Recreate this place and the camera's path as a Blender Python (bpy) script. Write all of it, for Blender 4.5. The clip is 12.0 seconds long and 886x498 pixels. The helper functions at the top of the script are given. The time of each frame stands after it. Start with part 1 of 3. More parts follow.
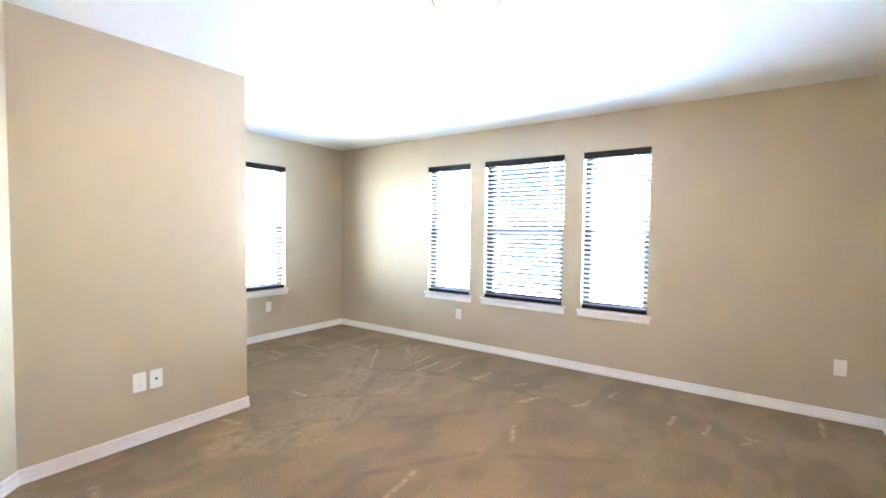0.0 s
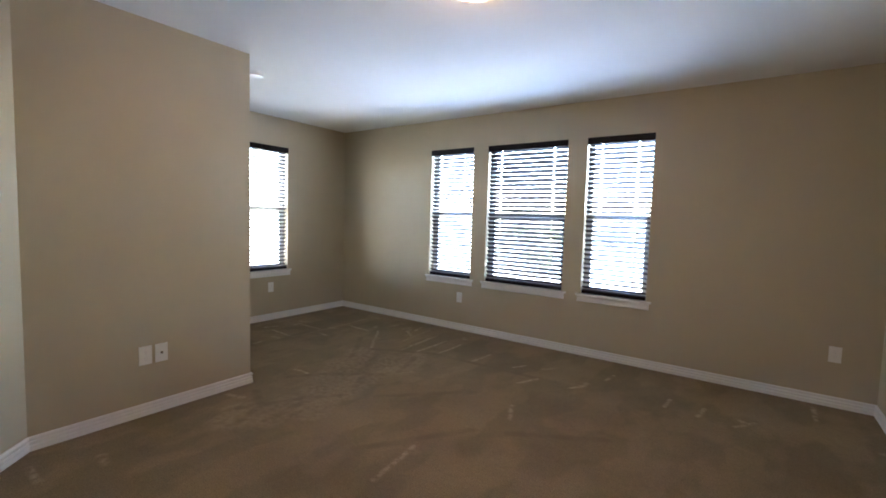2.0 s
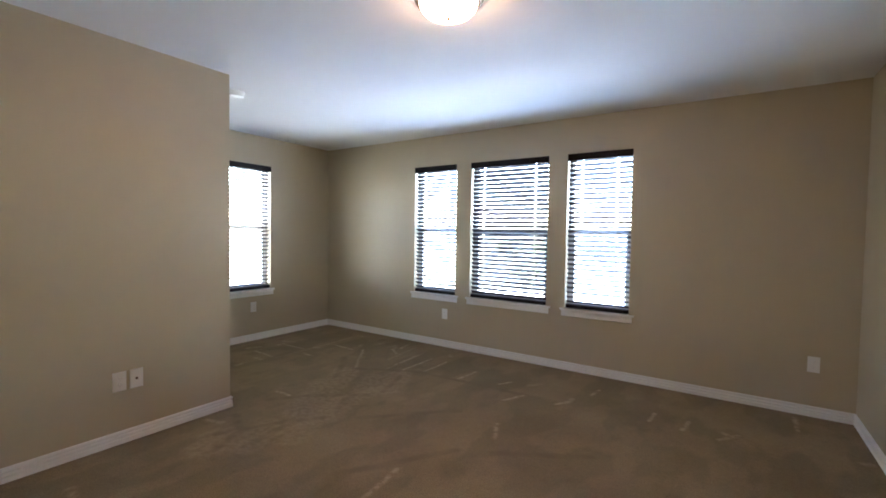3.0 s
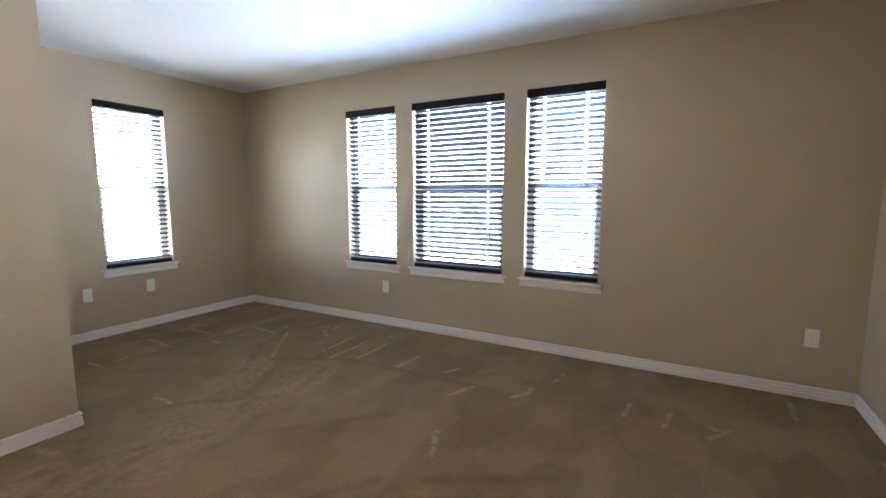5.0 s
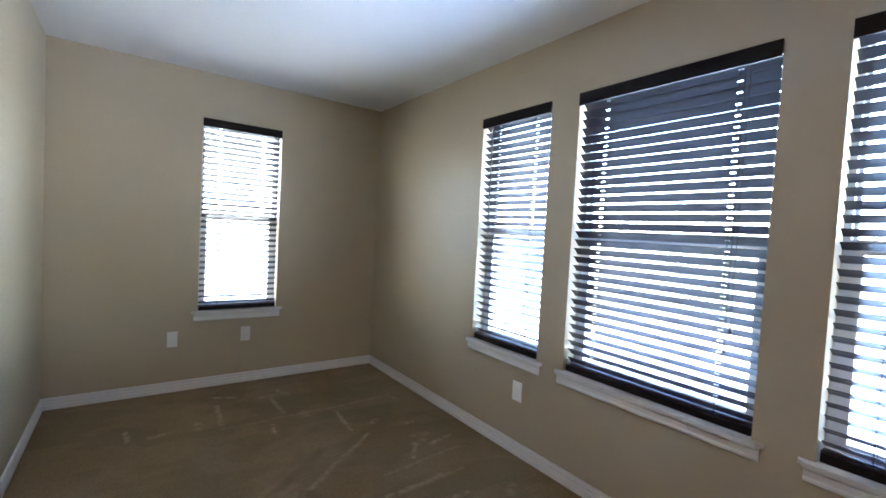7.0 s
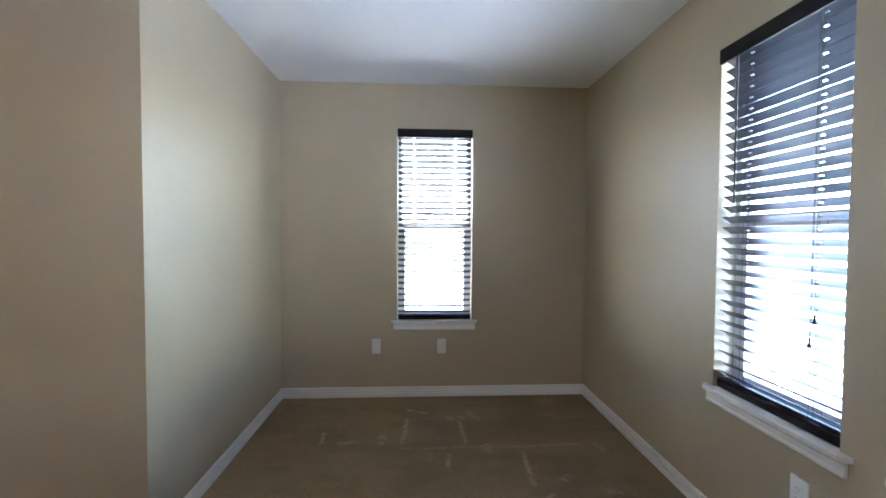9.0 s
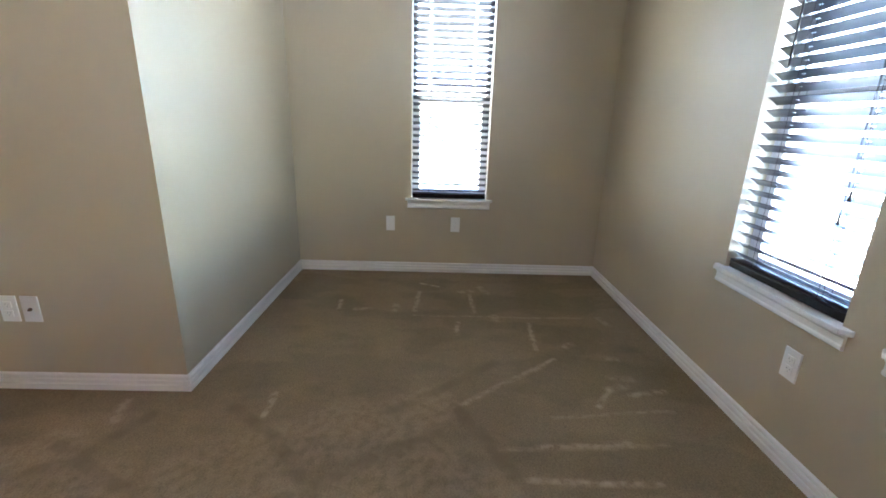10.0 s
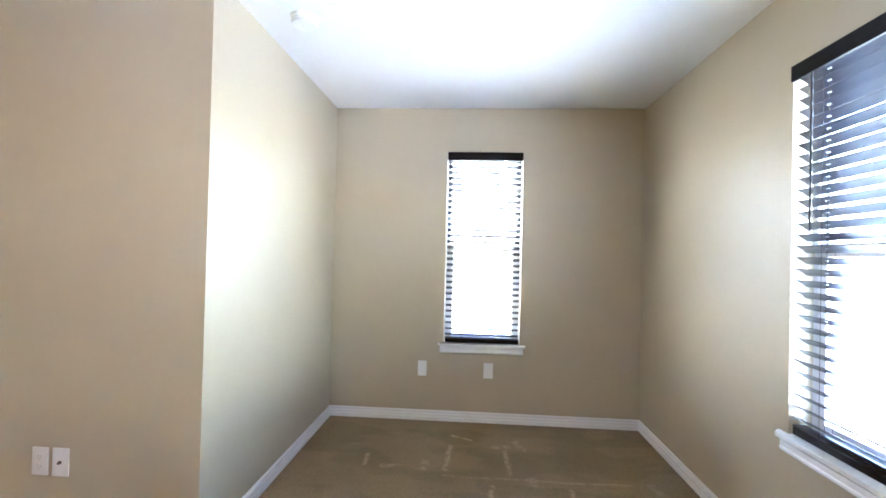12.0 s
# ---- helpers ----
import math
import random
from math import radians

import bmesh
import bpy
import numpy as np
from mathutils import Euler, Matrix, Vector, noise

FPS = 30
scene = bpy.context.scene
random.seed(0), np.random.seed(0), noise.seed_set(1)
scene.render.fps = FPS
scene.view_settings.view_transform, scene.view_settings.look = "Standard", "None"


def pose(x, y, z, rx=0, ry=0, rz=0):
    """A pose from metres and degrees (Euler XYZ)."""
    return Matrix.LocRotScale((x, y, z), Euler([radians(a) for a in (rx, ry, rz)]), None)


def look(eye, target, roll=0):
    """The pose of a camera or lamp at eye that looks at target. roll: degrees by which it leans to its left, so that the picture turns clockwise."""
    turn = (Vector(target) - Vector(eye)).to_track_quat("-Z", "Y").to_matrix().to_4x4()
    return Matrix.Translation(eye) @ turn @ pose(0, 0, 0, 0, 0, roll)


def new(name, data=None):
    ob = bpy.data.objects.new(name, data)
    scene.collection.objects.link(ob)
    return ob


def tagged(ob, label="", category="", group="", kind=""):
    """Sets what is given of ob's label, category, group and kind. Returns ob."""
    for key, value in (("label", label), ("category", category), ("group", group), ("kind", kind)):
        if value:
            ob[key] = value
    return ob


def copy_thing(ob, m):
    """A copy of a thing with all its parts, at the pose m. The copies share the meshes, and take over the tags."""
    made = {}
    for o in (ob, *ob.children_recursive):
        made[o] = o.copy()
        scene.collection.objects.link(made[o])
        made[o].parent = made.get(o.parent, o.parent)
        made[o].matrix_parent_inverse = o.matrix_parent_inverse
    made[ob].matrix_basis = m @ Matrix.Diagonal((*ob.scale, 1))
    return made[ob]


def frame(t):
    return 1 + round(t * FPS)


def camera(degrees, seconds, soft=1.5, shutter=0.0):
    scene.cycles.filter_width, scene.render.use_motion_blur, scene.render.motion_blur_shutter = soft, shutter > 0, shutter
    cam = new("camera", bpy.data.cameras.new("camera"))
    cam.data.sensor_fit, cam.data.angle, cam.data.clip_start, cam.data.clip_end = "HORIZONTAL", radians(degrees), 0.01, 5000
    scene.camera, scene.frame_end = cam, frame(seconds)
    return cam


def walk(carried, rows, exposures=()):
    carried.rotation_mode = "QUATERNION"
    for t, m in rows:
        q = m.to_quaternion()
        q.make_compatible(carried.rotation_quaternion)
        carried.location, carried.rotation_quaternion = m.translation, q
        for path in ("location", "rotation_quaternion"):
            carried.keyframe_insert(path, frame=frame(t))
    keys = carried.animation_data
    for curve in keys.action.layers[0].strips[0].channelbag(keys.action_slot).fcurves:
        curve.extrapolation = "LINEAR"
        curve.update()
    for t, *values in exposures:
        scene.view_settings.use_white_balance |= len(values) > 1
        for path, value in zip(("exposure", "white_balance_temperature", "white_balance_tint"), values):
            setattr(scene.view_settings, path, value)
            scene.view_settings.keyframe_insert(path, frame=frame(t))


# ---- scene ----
cam = camera(91.4, 12.0, soft=1.7)
LIGHTNESS = [(0, 8.22, 5680, 16), (0.5, 7.55, 5830, 17), (1.0, 7.1, 5900, 17), (1.5, 6.6, 6030, 18), (2.0, 6.38, 6100, 18), (3.2, 6.5, 6080, 18),
             (5, 6.72, 6100, 18), (6.5, 6.52, 6000, 18), (7.0, 6.28, 5860, 18), (7.7, 5.95, 5780, 18), (9.3, 6.4, 5820, 18), (9.5, 6.48, 5820, 18),
             (10.0, 6.8, 5850, 17), (10.5, 7.38, 5850, 16), (11.1, 7.58, 5830, 17), (12, 7.42, 5820, 19)]
PATH = [
    (0, (-0.489, 2.0, 1.337), (-1.641, 3.633, 1.253), 0.7),
    (0.5, (-0.48, 1.97, 1.377), (-1.628, 3.588, 1.632), 1.2),
    (1, (-0.475, 1.96, 1.375), (-1.632, 3.577, 1.592), 1.3),
    (1.5, (-0.475, 1.978, 1.306), (-1.633, 3.606, 1.215), 1.3),
    (2, (-0.482, 1.973, 1.297), (-1.634, 3.602, 1.154), 1.7),
    (2.5, (-0.457, 1.985, 1.298), (-1.624, 3.603, 1.158), 1.3),
    (3, (-0.45, 1.999, 1.318), (-1.56, 3.661, 1.244), 0.9),
    (3.2, (-0.428, 2.016, 1.315), (-1.518, 3.692, 1.252), 0.5),
    (4.8, (-0.644, 2.626, 1.267), (-1.567, 4.39, 1.071), 0.3),
    (5, (-0.671, 2.762, 1.258), (-1.63, 4.5, 1.02), 0.1),
    (5.5, (-0.826, 3.136, 1.27), (-2.026, 4.716, 1.016), 2.5),
    (6, (-1.055, 3.487, 1.256), (-2.345, 5.013, 1.178), 2.8),
    (6.5, (-1.23, 3.865, 1.259), (-2.588, 5.329, 1.134), 0.4),
    (7, (-1.378, 4.242, 1.326), (-3.0, 5.41, 1.245), 3.1),
    (7.5, (-1.606, 4.502, 1.31), (-3.397, 5.391, 1.252), 4.1),
    (7.7, (-1.701, 4.565, 1.313), (-3.545, 5.339, 1.285), 3.2),
    (9.3, (-1.788, 4.845, 1.277), (-3.785, 4.91, 1.188), 0.3),
    (9.5, (-1.79, 4.839, 1.272), (-3.785, 4.905, 1.156), 0.7),
    (10, (-1.823, 4.856, 1.196), (-3.739, 4.895, 0.624), 1.7),
    (10.5, (-1.832, 4.88, 1.171), (-3.693, 4.882, 0.438), 1.6),
    (11, (-1.819, 4.901, 1.217), (-3.767, 4.879, 0.767), 0.9),
    (11.5, (-1.795, 4.881, 1.301), (-3.795, 4.862, 1.315), 0.9),
    (12, (-1.798, 4.865, 1.298), (-3.793, 4.733, 1.32), 1.4),
]
walk(cam, [(t, look(eye, target, roll)) for t, eye, target, roll in PATH],
     exposures=LIGHTNESS)

# ---- world, sun and lamps ----
world = bpy.data.worlds.new("world")
scene.world = world
world.use_nodes = True
wt = world.node_tree
sky = wt.nodes.new("ShaderNodeTexSky")
sky.sky_type, sky.sun_disc = "NISHITA", False
SUN_HEIGHT, SUN_TURN = radians(38), radians(178)
sky.sun_elevation, sky.sun_rotation = SUN_HEIGHT, SUN_TURN
wt.links.new(sky.outputs[0], wt.nodes["Background"].inputs[0])
wt.nodes["Background"].inputs[1].default_value = 0.13
sun = new("sun", bpy.data.lights.new("sun", "SUN"))
sun.data.energy, sun.data.angle, sun.data.color = 3.0, radians(0.5), (1.0, 0.95, 0.88)
to_sun = Vector((math.sin(SUN_TURN) * math.cos(SUN_HEIGHT), math.cos(SUN_TURN) * math.cos(SUN_HEIGHT), math.sin(SUN_HEIGHT)))
sun.matrix_world = look(to_sun * 20, (0, 0, 0))

# ---- sizes of the room ----
WEST, EAST, NORTH, SOUTH = -5.175, 0.325, 6.16, 1.2
PART_X, ALCOVE_Y, DIAG_Y = -3.52, 3.77, 2.52
DIAG_X = PART_X + (DIAG_Y - SOUTH)
CEIL = 2.44
SILL, HEAD = 0.605, 2.097
WIN_N = [(-3.645, -3.056), (-2.867, -1.98), (-1.791, -1.203)]
WIN_W = (4.664, 5.25)
WALL_T = 0.15


# ---- materials ----
def material(name, colour, rough=0.6, metal=0.0):
    m = bpy.data.materials.new(name)
    m.use_nodes = True
    b = m.node_tree.nodes["Principled BSDF"]
    b.inputs["Base Color"].default_value = (*colour, 1)
    b.inputs["Roughness"].default_value = rough
    b.inputs["Metallic"].default_value = metal
    return m


def node(m, kind, **values):
    n = m.node_tree.nodes.new(kind)
    for key, value in values.items():
        n.inputs[key.replace("_", " ")].default_value = value
    return n


def link(m, a, out, b, into):
    m.node_tree.links.new(a.outputs[out], b.inputs[into])


def noise_colour(m, scale, dark, light, low=0.35, high=0.65, detail=4.0, stretch=(1, 1, 1)):
    """Colour that wanders between two tones; returns the ramp node."""
    co = m.node_tree.nodes.new("ShaderNodeTexCoord")
    mp = node(m, "ShaderNodeMapping", Scale=stretch)
    link(m, co, "Object", mp, "Vector")
    n = node(m, "ShaderNodeTexNoise", Scale=scale, Detail=detail)
    link(m, mp, 0, n, "Vector")
    r = m.node_tree.nodes.new("ShaderNodeValToRGB")
    r.color_ramp.elements[0].position, r.color_ramp.elements[1].position = low, high
    r.color_ramp.elements[0].color, r.color_ramp.elements[1].color = (*dark, 1), (*light, 1)
    link(m, n, "Fac", r, "Fac")
    return r


def relief(m, scale, strength, distance, detail=3.0, before=None):
    co = m.node_tree.nodes.new("ShaderNodeTexCoord")
    n = node(m, "ShaderNodeTexNoise", Scale=scale, Detail=detail, Roughness=0.6)
    link(m, co, "Object", n, "Vector")
    b = node(m, "ShaderNodeBump", Strength=strength, Distance=distance)
    link(m, n, "Fac", b, "Height")
    if before:
        link(m, before, 0, b, "Normal")
    link(m, b, 0, m.node_tree.nodes["Principled BSDF"], "Normal")
    return b


def painted(name, colour, rough, spread=0.03, coarse=0.0):
    m = material(name, colour, rough)
    dark = tuple(c * (1 - spread) for c in colour)
    light = tuple(min(1, c * (1 + spread)) for c in colour)
    r = noise_colour(m, 1.3, dark, light)
    link(m, r, "Color", m.node_tree.nodes["Principled BSDF"], "Base Color")
    b = relief(m, 160, 0.25, 0.002)
    if coarse:
        relief(m, 45, coarse, 0.003, before=b)
    return m


wall_paint = painted("beige_wall_paint", (0.50, 0.419, 0.290), 0.43, coarse=0.15)
wall_paint.node_tree.nodes["Principled BSDF"].inputs["Specular IOR Level"].default_value = 0.6
ceiling_paint = painted("white_ceiling_paint", (0.86, 0.848, 0.825), 0.9, spread=0.015, coarse=0.35)
trim_paint = painted("white_trim_paint", (0.83, 0.815, 0.81), 0.42, spread=0.02)
plastic = painted("white_plastic", (0.85, 0.84, 0.81), 0.35, spread=0.01)
vinyl = painted("white_vinyl", (0.74, 0.74, 0.74), 0.4, spread=0.02)
dark_slot = material("dark_slot", (0.02, 0.018, 0.016), 0.6)
bronze = material("oiled_bronze", (0.055, 0.038, 0.028), 0.32, 0.9)
link(bronze, noise_colour(bronze, 30, (0.09, 0.062, 0.04), (0.15, 0.105, 0.07)), "Color", bronze.node_tree.nodes["Principled BSDF"], "Base Color")
steel = material("brushed_steel", (0.55, 0.53, 0.5), 0.35, 1.0)
relief(steel, 300, 0.1, 0.001)

espresso = material("espresso_blind", (0.026, 0.018, 0.019), 0.32)
link(espresso, noise_colour(espresso, 18, (0.015, 0.012, 0.017), (0.027, 0.021, 0.029), stretch=(1, 12, 12)), "Color",
     espresso.node_tree.nodes["Principled BSDF"], "Base Color")
relief(espresso, 120, 0.08, 0.001)
espresso.node_tree.nodes["Principled BSDF"].inputs["Specular IOR Level"].default_value = 0.62
espresso_rail = material("espresso_rail", (0.011, 0.008, 0.009), 0.5)
espresso_rail.node_tree.nodes["Principled BSDF"].inputs["Specular IOR Level"].default_value = 0.22
link(espresso_rail, noise_colour(espresso_rail, 18, (0.006, 0.005, 0.007), (0.010, 0.008, 0.011), stretch=(1, 12, 12)), "Color",
     espresso_rail.node_tree.nodes["Principled BSDF"], "Base Color")
relief(espresso_rail, 120, 0.08, 0.001)
cord = material("dark_cord", (0.03, 0.022, 0.02), 0.8)
relief(cord, 900, 0.4, 0.001)

glass = bpy.data.materials.new("window_glass")
glass.use_nodes = True
gt = glass.node_tree
gt.nodes.remove(gt.nodes["Principled BSDF"])
clear, shine, mix, fres = (gt.nodes.new("ShaderNode" + k) for k in ("BsdfTransparent", "BsdfGlossy", "MixShader", "LayerWeight"))
clear.inputs[0].default_value, shine.inputs["Roughness"].default_value = (0.93, 0.96, 0.95, 1), 0.02
power, reach = gt.nodes.new("ShaderNodeMath"), gt.nodes.new("ShaderNodeMath")
power.operation, power.inputs[1].default_value = "POWER", 5
reach.operation, reach.inputs[1].default_value, reach.inputs[2].default_value = "MULTIPLY_ADD", 0.9, 0.05
gt.links.new(fres.outputs["Facing"], power.inputs[0])
gt.links.new(power.outputs[0], reach.inputs[0])
gt.links.new(reach.outputs[0], mix.inputs[0])
gt.links.new(clear.outputs[0], mix.inputs[1])
gt.links.new(shine.outputs[0], mix.inputs[2])
gt.links.new(mix.outputs[0], gt.nodes["Material Output"].inputs[0])

lit_glass = material("lit_frosted_glass", (0.9, 0.86, 0.78), 0.4)
lb = lit_glass.node_tree.nodes["Principled BSDF"]
lb.inputs["Emission Color"].default_value, lb.inputs["Emission Strength"].default_value = (1.0, 0.61, 0.31, 1), 0.6


def carpet_material():
    m = material("brown_carpet", (0.28, 0.2, 0.12), 0.95)
    bsdf = m.node_tree.nodes["Principled BSDF"]
    broad = noise_colour(m, 1.7, (0.220, 0.157, 0.086), (0.270, 0.199, 0.111), 0.36, 0.66, 5)
    patches = noise_colour(m, 3.4, (0.90, 0.90, 0.89), (1.05, 1.05, 1.05), 0.46, 0.53, 2, (1, 0.5, 1))
    edges = noise_colour(m, 2.6, (1, 1, 1), (1, 1, 1), 0.0, 1.0, 2, (1, 0.7, 1))
    ramp = edges.color_ramp
    for place, tone in ((0.475, 1.0), (0.495, 0.95), (0.515, 1.0)):
        ramp.elements.new(place).color = (tone, tone, tone * 0.98, 1)
    fine = noise_colour(m, 150, (0.78, 0.77, 0.76), (1.18, 1.18, 1.18), 0.3, 0.7, 3)
    tufts = noise_colour(m, 38, (0.95, 0.95, 0.95), (1.04, 1.04, 1.04), 0.35, 0.65, 3)
    # dark specks: the small shadows between tufts, put into the pile's colour
    pile_shadows = noise_colour(m, 140, (0.66, 0.64, 0.62), (1, 1, 1), 0.30, 0.38, 2)
    last = broad
    for layer in (patches, edges, tufts, fine, pile_shadows):
        mul = m.node_tree.nodes.new("ShaderNodeMixRGB")
        mul.blend_type, mul.inputs[0].default_value = "MULTIPLY", 1
        link(m, last, 0, mul, 1)
        link(m, layer, "Color", mul, 2)
        last = mul
    for name, tone in (("pressed", (0.165, 0.11, 0.058, 1)), ("nap", (0.60, 0.47, 0.31, 1))):
        at = m.node_tree.nodes.new("ShaderNodeAttribute")
        at.attribute_name = name
        streak = m.node_tree.nodes.new("ShaderNodeMixRGB")
        streak.inputs[2].default_value = tone
        worn = m.node_tree.nodes.new("ShaderNodeMath")
        worn.operation = "MULTIPLY"
        link(m, at, "Fac", worn, 0)
        link(m, noise_colour(m, 24, (0.12, 0.12, 0.12), (1.15, 1.15, 1.15), 0.36, 0.60, 5), "Color", worn, 1)
        link(m, *((worn, 0) if name == "nap" else (at, "Fac")), streak, 0)
        link(m, last, 0, streak, 1)
        last = streak
    link(m, last, 0, bsdf, "Base Color")
    b = relief(m, 260, 0.45, 0.004, 4)
    relief(m, 9, 0.25, 0.012, 3, before=b)
    return m


carpet = carpet_material()


def ground_material():
    m = material("dry_ground", (0.3, 0.28, 0.2), 0.95)
    link(m, noise_colour(m, 0.35, (0.115, 0.125, 0.09), (0.185, 0.18, 0.145), 0.4, 0.6, 6), "Color", m.node_tree.nodes["Principled BSDF"], "Base Color")
    relief(m, 30, 0.6, 0.03)
    return m


ground_mat = ground_material()


# ---- mesh helpers ----
def mesh_of(name, bm, mat, smooth=False):
    bmesh.ops.recalc_face_normals(bm, faces=bm.faces)
    me = bpy.data.meshes.new(name)
    bm.to_mesh(me)
    bm.free()
    me.materials.append(mat)
    if smooth:
        me.shade_smooth()
    return me


def part(name, bm, mat, parent=None, label="", smooth=False):
    me = bm if isinstance(bm, bpy.types.Mesh) else mesh_of(name, bm, mat, smooth)
    ob = new(name, me)
    ob.parent = parent
    return tagged(ob, label)


def box(x0, y0, z0, x1, y1, z1, bevel=0.0, bm=None):
    bm = bm or bmesh.new()
    made = bmesh.ops.create_cube(bm, size=1, matrix=Matrix.Translation(((x0 + x1) / 2, (y0 + y1) / 2, (z0 + z1) / 2)) @ Matrix.Diagonal((x1 - x0, y1 - y0, z1 - z0, 1)))
    if bevel:
        edges = {e for v in made["verts"] for e in v.link_edges}
        bmesh.ops.bevel(bm, geom=list(edges), offset=bevel, segments=2, profile=0.7, affect="EDGES")
    return bm


def lathe(profile, steps=48, bm=None):
    """A turned shape from (radius, height) pairs."""
    bm = bm or bmesh.new()
    rings = []
    for r, z in profile:
        if r < 1e-6:
            rings.append([bm.verts.new((0, 0, z))])
        else:
            rings.append([bm.verts.new((r * math.cos(2 * math.pi * k / steps), r * math.sin(2 * math.pi * k / steps), z)) for k in range(steps)])
    for a, b in zip(rings, rings[1:]):
        for k in range(steps):
            j = (k + 1) % steps
            if len(a) == 1 and len(b) > 1:
                bm.faces.new((a[0], b[k], b[j]))
            elif len(b) == 1 and len(a) > 1:
                bm.faces.new((a[k], a[j], b[0]))
            elif len(a) > 1:
                bm.faces.new((a[k], a[j], b[j], b[k]))
    return bm


def pierced(us, vs, holes, d0, d1, place):
    """A slab on a grid of u and v with some cells left open, from depth d0 to d1."""
    bm = bmesh.new()
    cache = {}

    def vert(i, j, d):
        key = (i, j, d)
        if key not in cache:
            cache[key] = bm.verts.new(place(us[i], vs[j], d))
        return cache[key]

    def solid(i, j):
        if not (0 <= i < len(us) - 1 and 0 <= j < len(vs) - 1):
            return False
        u, v = (us[i] + us[i + 1]) / 2, (vs[j] + vs[j + 1]) / 2
        return not any(a < u < b and c < v < d for a, b, c, d in holes)

    for i in range(len(us) - 1):
        for j in range(len(vs) - 1):
            if not solid(i, j):
                continue
            for d in (d0, d1):
                bm.faces.new([vert(i, j, d), vert(i + 1, j, d), vert(i + 1, j + 1, d), vert(i, j + 1, d)])
            for di, dj, a, b in ((-1, 0, (i, j), (i, j + 1)), (1, 0, (i + 1, j), (i + 1, j + 1)), (0, -1, (i, j), (i + 1, j)), (0, 1, (i, j + 1), (i + 1, j + 1))):
                if not solid(i + di, j + dj):
                    bm.faces.new([vert(*a, d0), vert(*b, d0), vert(*b, d1), vert(*a, d1)])
    return bm


def wall(name, u0, u1, holes, d0, d1, along, label):
    us = sorted({u0, u1, *(h[0] for h in holes), *(h[1] for h in holes)})
    vs = sorted({0.0, CEIL, *(h[2] for h in holes), *(h[3] for h in holes)})
    place = (lambda u, v, d: (u, d, v)) if along == "x" else (lambda u, v, d: (d, u, v))
    return tagged(part(name, pierced(us, vs, holes, d0, d1, place), wall_paint), label, kind="structure")


# ---- the room ----
wall("wall_north", WEST - WALL_T, EAST + WALL_T, [(a, b, SILL - 0.02, HEAD) for a, b in WIN_N], NORTH, NORTH + WALL_T, "x", "beige painted drywall with three window openings")
wall("wall_west", ALCOVE_Y, NORTH, [(*WIN_W, SILL - 0.02, HEAD)], WEST - WALL_T, WEST, "y", "beige painted drywall with one narrow window opening")
wall("wall_alcove", WEST - WALL_T, PART_X, [], ALCOVE_Y - 0.12, ALCOVE_Y, "x", "beige painted drywall side of the alcove")
wall("wall_partition", DIAG_Y, ALCOVE_Y - 0.12, [], PART_X - 0.12, PART_X, "y", "beige painted drywall beside the alcove corner")
wall("wall_east", SOUTH, NORTH, [], EAST, EAST + WALL_T, "y", "beige painted drywall end wall")
wall("wall_south", DIAG_X, EAST + WALL_T, [], SOUTH - 0.12, SOUTH, "x", "beige painted drywall, plain")
bm = bmesh.new()
h = 0.12 * math.sqrt(0.5)
corners = [(PART_X, DIAG_Y), (DIAG_X, SOUTH), (DIAG_X - 0.12, SOUTH - 0.12), (PART_X - 0.12, DIAG_Y)]
low, high = ([bm.verts.new((x, y, z)) for x, y in corners] for z in (0, CEIL))
bm.faces.new(low), bm.faces.new(high)
for k in range(4):
    j = (k + 1) % 4
    bm.faces.new((low[k], low[j], high[j], high[k]))
tagged(part("wall_diagonal", bm, wall_paint), "beige painted drywall set at forty-five degrees", kind="structure")
tagged(part("ceiling", box(WEST - WALL_T, SOUTH - 0.12, CEIL, EAST + WALL_T, NORTH + WALL_T, CEIL + 0.15), ceiling_paint), "white lightly textured flat ceiling", kind="structure")


